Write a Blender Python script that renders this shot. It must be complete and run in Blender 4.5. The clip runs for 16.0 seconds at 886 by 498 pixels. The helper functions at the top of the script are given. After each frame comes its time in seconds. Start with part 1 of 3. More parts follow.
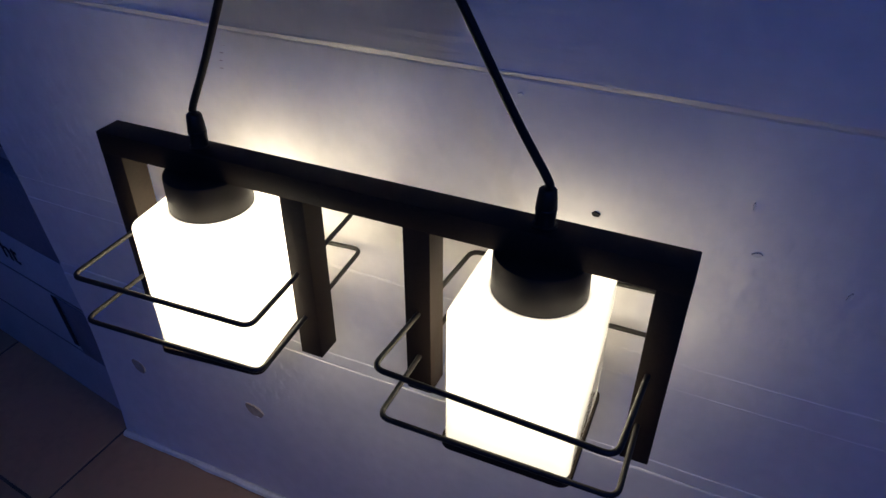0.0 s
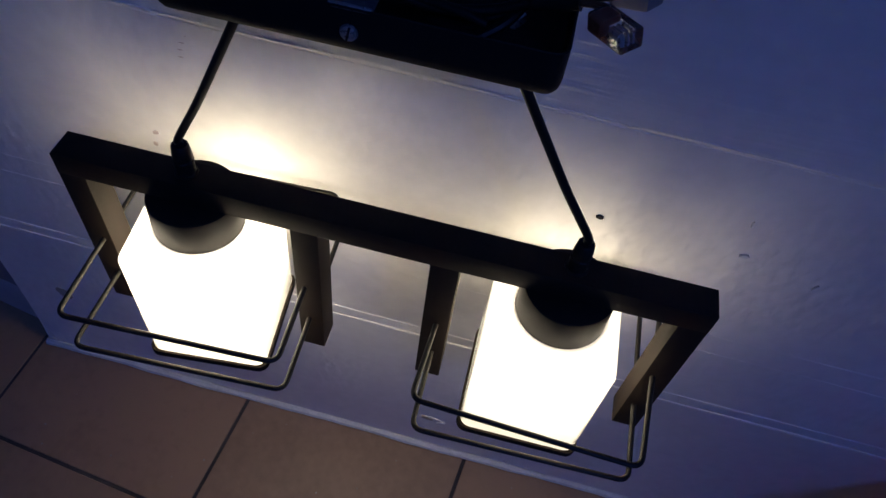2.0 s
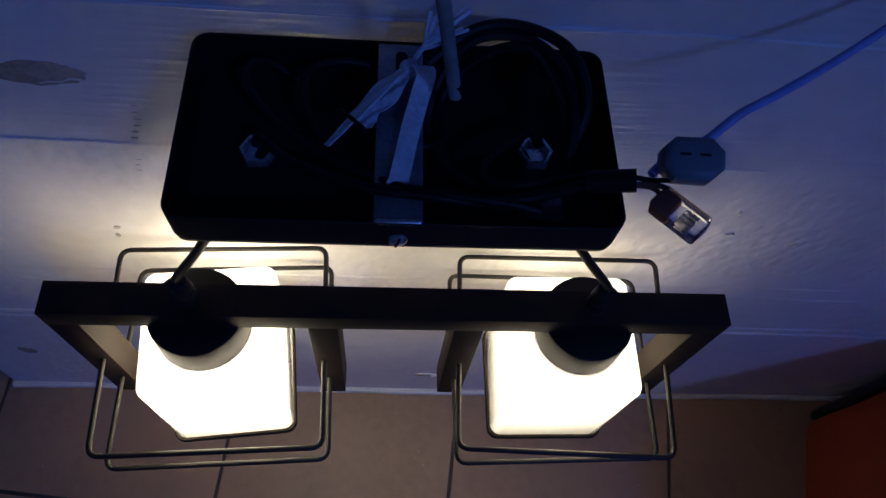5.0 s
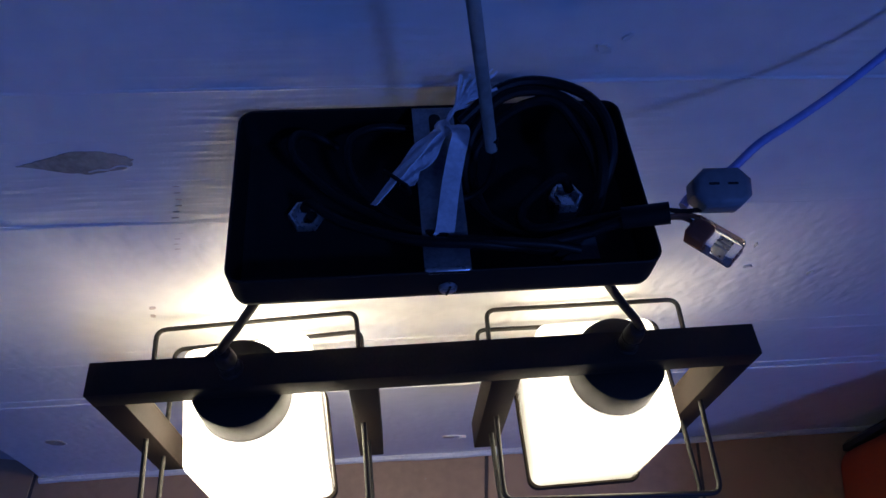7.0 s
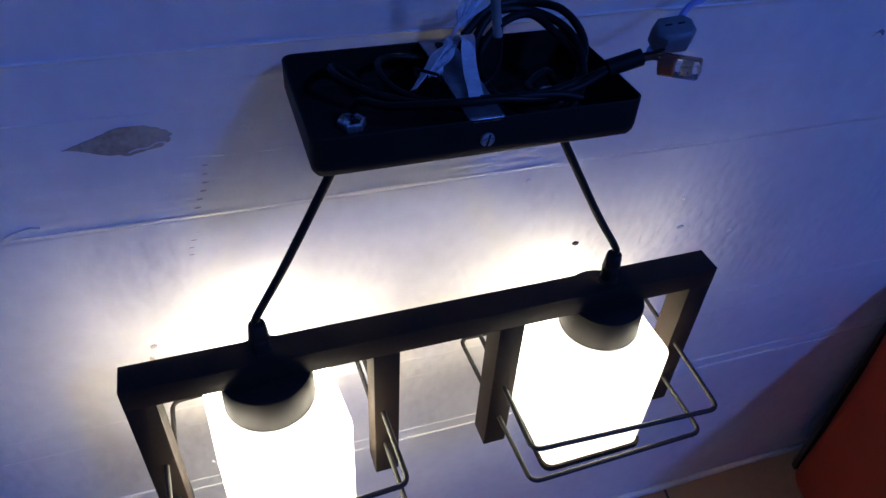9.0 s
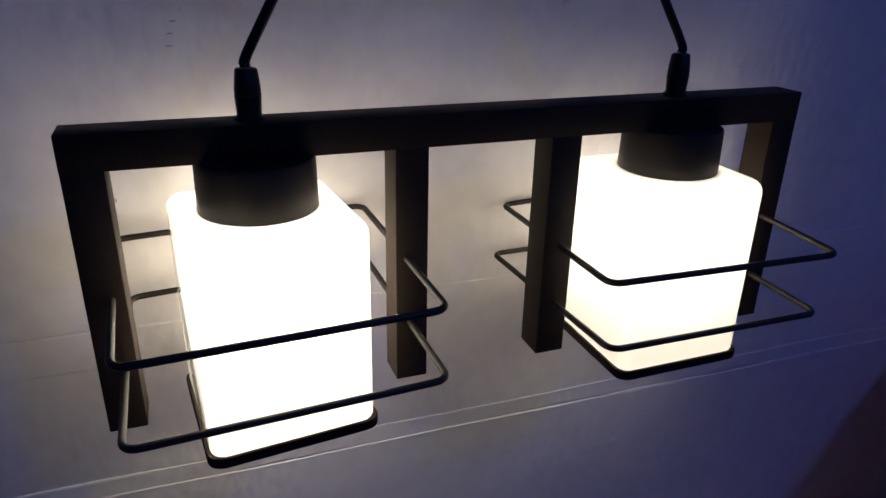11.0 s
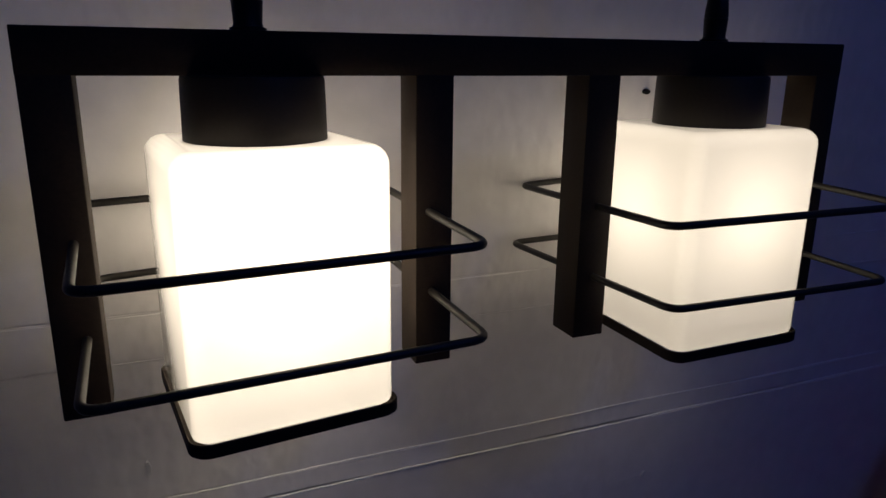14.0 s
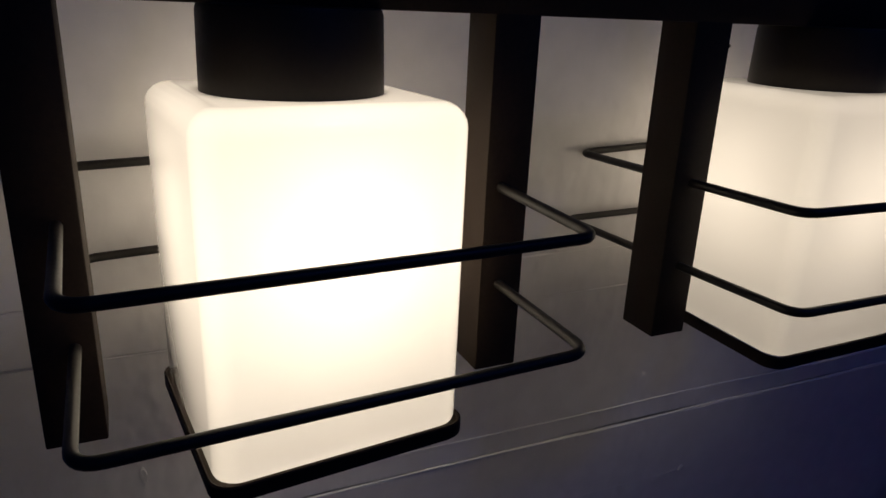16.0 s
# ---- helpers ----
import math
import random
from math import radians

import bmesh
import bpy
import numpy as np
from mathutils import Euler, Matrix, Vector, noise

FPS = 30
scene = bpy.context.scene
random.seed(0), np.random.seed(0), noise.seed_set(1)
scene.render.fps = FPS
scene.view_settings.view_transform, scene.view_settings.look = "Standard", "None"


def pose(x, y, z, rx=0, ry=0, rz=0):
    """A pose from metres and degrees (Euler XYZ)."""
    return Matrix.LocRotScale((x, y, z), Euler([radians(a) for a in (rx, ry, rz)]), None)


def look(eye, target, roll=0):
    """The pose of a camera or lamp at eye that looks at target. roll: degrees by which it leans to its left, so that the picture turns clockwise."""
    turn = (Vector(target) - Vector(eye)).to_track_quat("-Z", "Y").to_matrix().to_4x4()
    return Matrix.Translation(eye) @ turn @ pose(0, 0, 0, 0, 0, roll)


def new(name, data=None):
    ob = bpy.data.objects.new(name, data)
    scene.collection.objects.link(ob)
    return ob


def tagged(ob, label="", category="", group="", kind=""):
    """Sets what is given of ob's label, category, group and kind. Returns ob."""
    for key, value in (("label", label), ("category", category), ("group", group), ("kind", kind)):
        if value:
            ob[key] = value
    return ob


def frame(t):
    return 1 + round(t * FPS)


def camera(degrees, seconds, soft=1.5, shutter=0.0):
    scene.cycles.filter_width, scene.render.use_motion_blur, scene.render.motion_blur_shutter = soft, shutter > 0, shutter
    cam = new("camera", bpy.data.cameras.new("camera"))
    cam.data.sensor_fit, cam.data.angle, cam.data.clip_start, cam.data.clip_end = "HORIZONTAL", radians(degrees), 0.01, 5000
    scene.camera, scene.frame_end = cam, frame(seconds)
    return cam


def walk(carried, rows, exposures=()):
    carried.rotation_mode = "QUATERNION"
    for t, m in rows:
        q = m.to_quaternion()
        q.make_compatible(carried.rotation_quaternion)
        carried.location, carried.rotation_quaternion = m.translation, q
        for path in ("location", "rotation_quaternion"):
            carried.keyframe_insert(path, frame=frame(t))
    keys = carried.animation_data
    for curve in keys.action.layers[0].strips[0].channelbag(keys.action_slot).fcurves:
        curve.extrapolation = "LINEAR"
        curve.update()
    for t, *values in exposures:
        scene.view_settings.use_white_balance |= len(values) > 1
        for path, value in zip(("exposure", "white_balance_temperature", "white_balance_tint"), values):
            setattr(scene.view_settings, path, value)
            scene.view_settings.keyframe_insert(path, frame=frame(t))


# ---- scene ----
cam = camera(64.25, 16.0)
PATH = [
    (0, pose(0.2206, -0.4074, 0.9237, 50.71, 1.89, 24.32)),
    (0.5, pose(0.2135, -0.4054, 0.9563, 48.64, 0.56, 24.27)),
    (1, pose(0.1715, -0.3944, 0.9854, 42.24, -2.01, 21.26)),
    (1.5, pose(0.1021, -0.3601, 1.0134, 36.68, -4.38, 17.05)),
    (2, pose(0.0743, -0.3271, 1.0366, 32.58, -4.54, 14.12)),
    (2.5, pose(0.0822, -0.3084, 1.0644, 29.50, -4.47, 14.78)),
    (3, pose(0.0603, -0.2795, 1.0871, 26.43, -3.91, 8.92)),
    (3.5, pose(0.0228, -0.2495, 1.0978, 23.87, -4.36, 2.86)),
    (4, pose(-0.0008, -0.2299, 1.0942, 22.78, -5.30, 0.64)),
    (4.2, pose(-0.0092, -0.2180, 1.0922, 21.94, -5.89, -0.25)),
    (6.3, pose(0.0037, -0.2282, 1.1007, 25.43, -2.66, 0.76)),
    (6.5, pose(0.0072, -0.2313, 1.1017, 26.10, -2.56, 0.75)),
    (7, pose(-0.0286, -0.2312, 1.1028, 28.10, -2.94, -4.15)),
    (7.5, pose(-0.0985, -0.2422, 1.1005, 32.96, -4.21, -15.47)),
    (8, pose(-0.1408, -0.2691, 1.1019, 37.43, -5.16, -23.95)),
    (8.5, pose(-0.1394, -0.3045, 1.0834, 39.26, -4.32, -23.12)),
    (9, pose(-0.1281, -0.3732, 1.0515, 44.46, -4.38, -17.52)),
    (9.5, pose(-0.1345, -0.3984, 0.9961, 49.98, -3.63, -16.83)),
    (9.7, pose(-0.1399, -0.4079, 0.9609, 50.77, -3.03, -18.42)),
    (11.8, pose(-0.1609, -0.4435, 0.7185, 68.88, -2.40, -19.84)),
    (12, pose(-0.1600, -0.4448, 0.7121, 69.47, -2.36, -20.24)),
    (12.5, pose(-0.1649, -0.4392, 0.7052, 69.74, -2.72, -21.85)),
    (13, pose(-0.1659, -0.4372, 0.6981, 70.22, -2.38, -21.87)),
    (13.5, pose(-0.1686, -0.4239, 0.6888, 70.00, -2.34, -22.09)),
    (14, pose(-0.1740, -0.4065, 0.6817, 70.12, -2.52, -22.17)),
    (14.5, pose(-0.1792, -0.3960, 0.6786, 70.04, -3.59, -22.28)),
    (15, pose(-0.1804, -0.3842, 0.6727, 69.78, -3.70, -22.37)),
    (15.5, pose(-0.1835, -0.3603, 0.6675, 68.95, -4.01, -22.36)),
    (16, pose(-0.1839, -0.3304, 0.6675, 66.59, -4.26, -23.42)),
]
EXPOSURES = [(0, -0.95, 6650, 9), (1.5, -0.98, 6700, 9), (3.5, -0.99, 6750, 8), (4.2, -0.94, 6750, 8), (6.3, -0.32, 6500, 8), (7, -0.15, 6480, 9), (8, 0.10, 6250, 9),
             (9, 0.13, 6250, 9), (9.5, -0.14, 6350, 10), (9.7, -0.23, 6400, 11), (11.8, -2.03, 6500, 13.5), (14, -2.37, 6530, 14), (16, -2.74, 6570, 15)]
walk(cam, PATH, EXPOSURES)

# ---- light ----
scene.view_settings.exposure = 0.0
world = bpy.data.worlds.new("room_air")
scene.world = world
world.use_nodes = True
world.node_tree.nodes["Background"].inputs[0].default_value = (0.05, 0.08, 0.25, 1)
world.node_tree.nodes["Background"].inputs[1].default_value = 0.05

LAMP = pose(0, -0.0786, 0.6619, -4.95, 0.05, 0.58)   # the pendant leans with its wires on the wall
SHADE_X = 0.1275
COOL = (0.080, 0.212, 1.0)
WARM = (1.0, 0.895, 0.72)


def lamp_light(name, kind, energy, colour, m):
    data = bpy.data.lights.new(name, kind)
    data.energy, data.color = energy, colour
    ob = new(name, data)
    ob.matrix_world = m
    return ob


# a bulb in each opal shade; the left one is the stronger
for x, watts in ((-SHADE_X, 1.89), (SHADE_X, 1.03)):
    bulb_light = lamp_light("bulb_light", "POINT", watts, WARM, LAMP @ pose(x, 0, -0.092))
    bulb_light.data.shadow_soft_size = 0.028
# cool ceiling panel behind the camera
panel_light = lamp_light("panel_light", "AREA", 43.5, COOL, look((1.45, -2.39, 3.38), (1.45, -2.39, 0.0)))
panel_light.data.shape, panel_light.data.size = "SQUARE", 0.36


# ---- materials ----
def material(name, base, rough=0.5, metal=0.0, vary=0.12, scale=8.0, fine=90.0, bump=0.15, depth=0.002, spec=0.5,
             tint=None, coat=0.0, piece=0.0):
    """A surface with broad stains, fine grain and relief, in metres of the object."""
    m = bpy.data.materials.new(name)
    m.use_nodes = True
    nt = m.node_tree
    b = nt.nodes["Principled BSDF"]
    b.inputs["Roughness"].default_value = rough
    b.inputs["Metallic"].default_value = metal
    b.inputs["Specular IOR Level"].default_value = spec
    b.inputs["Coat Weight"].default_value = coat
    co = nt.nodes.new("ShaderNodeTexCoord")
    big, small = nt.nodes.new("ShaderNodeTexNoise"), nt.nodes.new("ShaderNodeTexNoise")
    for n, sc, det in ((big, scale, 4), (small, fine, 6)):
        n.inputs["Scale"].default_value, n.inputs["Detail"].default_value = sc, det
        nt.links.new(co.outputs["Object"], n.inputs["Vector"])
    ramp = nt.nodes.new("ShaderNodeValToRGB")
    dark = tint or tuple(c * (1 - 2.4 * vary) for c in base)
    light = tuple(min(1, c * (1 + vary)) for c in base)
    ramp.color_ramp.elements[0].position, ramp.color_ramp.elements[1].position = 0.3, 0.62
    ramp.color_ramp.elements[0].color, ramp.color_ramp.elements[1].color = (*dark, 1), (*light, 1)
    mix = nt.nodes.new("ShaderNodeMix")
    mix.data_type = "FLOAT"
    mix.inputs["Factor"].default_value = 0.4
    nt.links.new(big.outputs["Fac"], mix.inputs["A"])
    nt.links.new(small.outputs["Fac"], mix.inputs["B"])
    fac = mix.outputs["Result"]
    if piece:
        info = nt.nodes.new("ShaderNodeObjectInfo")
        add = nt.nodes.new("ShaderNodeMath")
        add.operation = "MULTIPLY_ADD"
        add.inputs[1].default_value = piece
        nt.links.new(info.outputs["Random"], add.inputs[0])
        nt.links.new(fac, add.inputs[2])
        fac = add.outputs[0]
    nt.links.new(fac, ramp.inputs["Fac"])
    nt.links.new(ramp.outputs["Color"], b.inputs["Base Color"])
    rr = nt.nodes.new("ShaderNodeMapRange")
    rr.inputs["To Min"].default_value, rr.inputs["To Max"].default_value = max(0.03, rough - 0.1), min(1, rough + 0.12)
    nt.links.new(small.outputs["Fac"], rr.inputs["Value"])
    nt.links.new(rr.outputs["Result"], b.inputs["Roughness"])
    bp = nt.nodes.new("ShaderNodeBump")
    bp.inputs["Strength"].default_value, bp.inputs["Distance"].default_value = bump, depth
    nt.links.new(small.outputs["Fac"], bp.inputs["Height"])
    nt.links.new(bp.outputs["Normal"], b.inputs["Normal"])
    return m


def painted_wall(name, blister, stretch_by, size, low, high):
    """Old gloss paint over boards: brush drag, blisters and slight wrinkles."""
    m = material(name, (0.80, 0.78, 0.76), 0.36, vary=0.05, scale=5, fine=55, bump=0.12, depth=0.002)
    nt = m.node_tree
    b = nt.nodes["Principled BSDF"]
    co = nt.nodes["Texture Coordinate"]
    stretch = nt.nodes.new("ShaderNodeMapping")
    stretch.inputs["Scale"].default_value = stretch_by
    nt.links.new(co.outputs["Object"], stretch.inputs["Vector"])
    wrinkle = nt.nodes.new("ShaderNodeTexNoise")
    wrinkle.inputs["Scale"].default_value, wrinkle.inputs["Detail"].default_value = size, 0.4
    wrinkle.inputs["Distortion"].default_value = 0.25
    nt.links.new(stretch.outputs["Vector"], wrinkle.inputs["Vector"])
    where = nt.nodes.new("ShaderNodeTexNoise")
    where.inputs["Scale"].default_value = 4.5
    nt.links.new(co.outputs["Object"], where.inputs["Vector"])
    cut = nt.nodes.new("ShaderNodeMapRange")
    cut.inputs["From Min"].default_value, cut.inputs["From Max"].default_value = low, high
    nt.links.new(where.outputs["Fac"], cut.inputs["Value"])
    mul = nt.nodes.new("ShaderNodeMath")
    mul.operation = "MULTIPLY"
    nt.links.new(wrinkle.outputs["Fac"], mul.inputs[0])
    nt.links.new(cut.outputs["Result"], mul.inputs[1])
    bp = nt.nodes.new("ShaderNodeBump")
    bp.inputs["Strength"].default_value, bp.inputs["Distance"].default_value = blister, 0.0045
    nt.links.new(mul.outputs[0], bp.inputs["Height"])
    nt.links.new(nt.nodes["Bump"].outputs["Normal"], bp.inputs["Normal"])
    nt.links.new(bp.outputs["Normal"], b.inputs["Normal"])
    return m


def opal_glass():
    m = bpy.data.materials.new("opal_glass")
    m.use_nodes = True
    nt = m.node_tree
    nt.nodes.remove(nt.nodes["Principled BSDF"])
    out = nt.nodes["Material Output"]
    tr, di, gl = (nt.nodes.new(n) for n in ("ShaderNodeBsdfTranslucent", "ShaderNodeBsdfDiffuse", "ShaderNodeBsdfGlossy"))
    tr.inputs["Color"].default_value = (0.97, 0.95, 0.90, 1)
    di.inputs["Color"].default_value = (0.93, 0.92, 0.89, 1)
    gl.inputs["Roughness"].default_value = 0.12
    a, c = nt.nodes.new("ShaderNodeMixShader"), nt.nodes.new("ShaderNodeMixShader")
    a.inputs[0].default_value = 0.45
    nt.links.new(tr.outputs[0], a.inputs[1])
    nt.links.new(di.outputs[0], a.inputs[2])
    fr = nt.nodes.new("ShaderNodeFresnel")
    fr.inputs["IOR"].default_value = 1.4
    nt.links.new(fr.outputs[0], c.inputs[0])
    nt.links.new(a.outputs[0], c.inputs[1])
    nt.links.new(gl.outputs[0], c.inputs[2])
    nt.links.new(c.outputs[0], out.inputs["Surface"])
    return m


def clear_plastic(name, colour, alpha, rough=0.15):
    m = bpy.data.materials.new(name)
    m.use_nodes = True
    b = m.node_tree.nodes["Principled BSDF"]
    b.inputs["Base Color"].default_value = (*colour, 1)
    b.inputs["Roughness"].default_value = rough
    b.inputs["Transmission Weight"].default_value = alpha
    b.inputs["IOR"].default_value = 1.4
    return m


def granite():
    m = material("speckled_granite", (0.10, 0.10, 0.11), 0.2, vary=0.3, scale=20, fine=160, bump=0.03)
    nt = m.node_tree
    vor = nt.nodes.new("ShaderNodeTexVoronoi")
    vor.inputs["Scale"].default_value = 800
    nt.links.new(nt.nodes["Texture Coordinate"].outputs["Object"], vor.inputs["Vector"])
    bw = nt.nodes.new("ShaderNodeRGBToBW")
    nt.links.new(vor.outputs["Color"], bw.inputs[0])
    ramp = nt.nodes.new("ShaderNodeValToRGB")
    for e, p, c in zip(ramp.color_ramp.elements, (0.27, 0.40), ((0.045, 0.045, 0.047, 1), (0.40, 0.40, 0.41, 1))):
        e.position, e.color = p, c
    nt.links.new(bw.outputs[0], ramp.inputs["Fac"])
    nt.links.new(ramp.outputs["Color"], nt.nodes["Principled BSDF"].inputs["Base Color"])
    return m


PAINT = painted_wall("old_white_paint", 0.42, (1.0, 1.0, 0.7), 105, 0.40, 0.62)
PAINT_BRUSHED = painted_wall("brushed_white_paint", 0.22, (0.10, 1.0, 1.0), 260, 0.30, 0.55)
OPAL = opal_glass()
BLACK = material("satin_black_coating", (0.026, 0.018, 0.013), 0.6, spec=0.11, vary=0.15, fine=600, bump=0.12, depth=0.0004)
BLACK_MATT = material("matt_black_lamp_holder", (0.020, 0.015, 0.011), 0.5, spec=0.28, vary=0.15, fine=500, bump=0.08, depth=0.0003)
BLACK_WIRE = material("black_coated_wire", (0.022, 0.019, 0.016), 0.42, spec=0.3, vary=0.15, fine=500, bump=0.1, depth=0.0003)
CANOPY = material("black_pressed_steel", (0.010, 0.0095, 0.010), 0.6, spec=0.2, vary=0.15, fine=500, bump=0.1, depth=0.0003)
RUBBER = material("black_cable_sheath", (0.008, 0.008, 0.009), 0.45, spec=0.22, vary=0.15, fine=400, bump=0.1, depth=0.0004)
ZINC = material("galvanised_steel", (0.62, 0.63, 0.66), 0.28, metal=0.85, vary=0.15, scale=60, fine=500, bump=0.1, depth=0.0003)
# darker copy of the zinc: the strap's unlit angle put into its colour
ZINC_SHADED = material("shaded_zinc", (0.30, 0.31, 0.33), 0.45, metal=0.8, vary=0.2, scale=90, fine=500, bump=0.1, depth=0.0003)
GROUT = material("dark_grout", (0.07, 0.06, 0.055), 0.9, vary=0.2, scale=20, fine=300, bump=0.4)
TILE = material("brown_glazed_tile", (0.33, 0.205, 0.125), 0.46, vary=0.10, scale=9, fine=70, bump=0.08, depth=0.0015, piece=0.12)
PLASTER = material("bare_plaster_under_paint", (0.40, 0.35, 0.28), 0.85, vary=0.2, scale=60, fine=350, bump=0.5, depth=0.001)
FILLER = material("thick_white_paint_edge", (0.72, 0.71, 0.69), 0.5, vary=0.08, scale=30, fine=200, bump=0.3)
PENCIL = material("grey_pencil_mark", (0.26, 0.25, 0.24), 0.8, vary=0.2, fine=300)
MARK = material("faint_tool_mark", (0.52, 0.44, 0.42), 0.7, vary=0.1, fine=300)
# shade inside holes and slots, put into a near-black colour
HOLE_SHADE = material("hole_shade", (0.02, 0.018, 0.016), 0.9, vary=0.2)
GRANITE = granite()
ROOM = material("plain_room_paint", (0.62, 0.62, 0.63), 0.7, vary=0.06, scale=3, fine=60)
CEILING = material("ceiling_paint", (0.7, 0.7, 0.7), 0.8, vary=0.05, scale=3, fine=60)
ORANGE = material("orange_red_fabric", (0.40, 0.050, 0.010), 0.8, vary=0.10, scale=6, fine=180, bump=0.1, depth=0.0008)
# worktop edge, and the slab that imitates shade behind the pouffe
DARK_PLASTIC_AND_SHADE = material("black_plastic_rim_and_shade", (0.02, 0.02, 0.02), 0.5, vary=0.2)
CARTON = material("pale_carton_board", (0.50, 0.50, 0.52), 0.7, vary=0.08, scale=6, fine=150, bump=0.15, depth=0.001)
CARTON_DARK = material("blue_grey_carton_print", (0.20, 0.21, 0.26), 0.65, vary=0.12, scale=6, fine=150, bump=0.15, depth=0.001)
TAPE = material("carton_crease", (0.20, 0.19, 0.19), 0.7, vary=0.1)
INK = material("black_print", (0.02, 0.02, 0.02), 0.6, vary=0.1)
BAG = material("dark_blue_fabric", (0.06, 0.065, 0.10), 0.85, vary=0.2, scale=15, fine=300, bump=0.4)
GREY_PLASTIC = material("grey_connector_plastic", (0.19, 0.20, 0.22), 0.45, vary=0.08, scale=40, fine=300)
ORANGE_INSERT = material("orange_connector_insert", (0.42, 0.10, 0.03), 0.4, vary=0.1, scale=60)
GREY_SLEEVE = material("grey_sleeve", (0.30, 0.30, 0.28), 0.5, vary=0.15, scale=60, fine=300, bump=0.15, depth=0.0006)
BLUE_CABLE = material("pale_blue_cable", (0.30, 0.36, 0.72), 0.4, vary=0.08, scale=60, fine=300)
BLUE_PEN = material("blue_pen_plastic", (0.03, 0.05, 0.45), 0.3, vary=0.1)
RIBBON = material("white_plastic_ribbon", (0.74, 0.76, 0.84), 0.35, vary=0.12, scale=90, fine=500, bump=0.4, depth=0.0008)
PAPER = material("grey_paper_label", (0.07, 0.08, 0.085), 0.7, vary=0.15, scale=80, fine=400)
COPPER = material("brown_wire_insulation", (0.16, 0.06, 0.03), 0.4, vary=0.1)
CLEAR = clear_plastic("clear_polycarbonate", (0.94, 0.96, 0.98), 0.97, 0.06)
PANEL = bpy.data.materials.new("light_panel_diffuser")
PANEL.use_nodes = True
PANEL.node_tree.nodes["Principled BSDF"].inputs["Emission Color"].default_value = (*COOL, 1)
PANEL.node_tree.nodes["Principled BSDF"].inputs["Emission Strength"].default_value = 6.0


# ---- shape helpers ----
def part(name, bm, mat, parent=None, label="", smooth=True, sharp=38):
    """Links a bmesh as one mesh object under a thing or a part."""
    me = bpy.data.meshes.new(name)
    bmesh.ops.recalc_face_normals(bm, faces=bm.faces)
    for f in bm.faces:
        f.smooth = smooth
    bm.to_mesh(me)
    bm.free()
    me.materials.append(mat)
    if smooth:
        me.set_sharp_from_angle(angle=radians(sharp))
    ob = new(name, me)
    if parent:
        ob.parent = parent
    if label:
        ob["label"] = label
    return ob


def thing(name, m, label, category, group="", kind=""):
    ob = new(name)
    ob.empty_display_size = 0.02
    ob.matrix_world = m
    return tagged(ob, label, category, group, kind)


def rounded_rect(hx, hy, r, steps=5):
    pts = []
    for cx, cy, a0 in ((hx - r, hy - r, 0), (-hx + r, hy - r, 90), (-hx + r, -hy + r, 180), (hx - r, -hy + r, 270)):
        for k in range(steps + 1):
            a = radians(a0 + 90 * k / steps)
            pts.append((cx + r * math.cos(a), cy + r * math.sin(a)))
    return pts


def stack(rings, cap=True, bm=None):
    """Joins rings of equal length, given as lists of 3D points, into one skin."""
    bm = bm or bmesh.new()
    vs = [[bm.verts.new(p) for p in ring] for ring in rings]
    n = len(vs[0])
    for a, b in zip(vs, vs[1:]):
        for k in range(n):
            bm.faces.new((a[k], a[(k + 1) % n], b[(k + 1) % n], b[k]))
    if cap:
        bm.faces.new(list(reversed(vs[0])))
        bm.faces.new(vs[-1])
    return bm


def soft_box(hx, hy, z0, z1, r, top=0.003, bottom=0.003, centre=(0, 0), steps=5, taper=0.0):
    """A box with rounded upright corners and rounded top and bottom edges."""
    rings = []
    marks = [(bottom * (1 - math.sin(radians(90 * k / 4))), z0 + bottom * (1 - math.cos(radians(90 * k / 4)))) for k in range(5)]
    marks += [(top * (1 - math.cos(radians(90 * k / 4))), z1 - top * (1 - math.sin(radians(90 * k / 4)))) for k in range(5)]
    for inset, z in marks:
        k = taper * (z - z0) / (z1 - z0)
        rr = max(0.0003, r - inset)
        rings.append([(centre[0] + x, centre[1] + y, z) for x, y in rounded_rect(hx - inset + k, hy - inset + k, rr, steps)])
    return stack(rings)


def block(x0, x1, y0, y1, z0, z1, bevel=0.002, seg=2):
    bm = bmesh.new()
    bmesh.ops.create_cube(bm, size=1)
    for v in bm.verts:
        v.co = ((x0 + x1) / 2 + v.co.x * (x1 - x0), (y0 + y1) / 2 + v.co.y * (y1 - y0), (z0 + z1) / 2 + v.co.z * (z1 - z0))
    if bevel:
        bmesh.ops.bevel(bm, geom=bm.edges[:], offset=bevel, segments=seg, affect="EDGES", profile=0.5)
    return bm


def lathe(profile, n=32, centre=(0, 0)):
    rings = []
    for r, z in profile:
        rings.append([(centre[0] + r * math.cos(2 * math.pi * k / n), centre[1] + r * math.sin(2 * math.pi * k / n), z) for k in range(n)])
    return stack(rings)


def fillet(pts, r, closed=False, steps=6):
    """Rounds the corners of a line of points."""
    pts = [Vector(p) for p in pts]
    out = []
    n = len(pts)
    for k, p in enumerate(pts):
        if not closed and k in (0, n - 1):
            out.append(p)
            continue
        a, b = (pts[k - 1] - p).normalized(), (pts[(k + 1) % n] - p).normalized()
        s, e = p + a * r, p + b * r
        for j in range(steps + 1):
            t = j / steps
            out.append(s * (1 - t) ** 2 + p * 2 * t * (1 - t) + e * t * t)
    return out


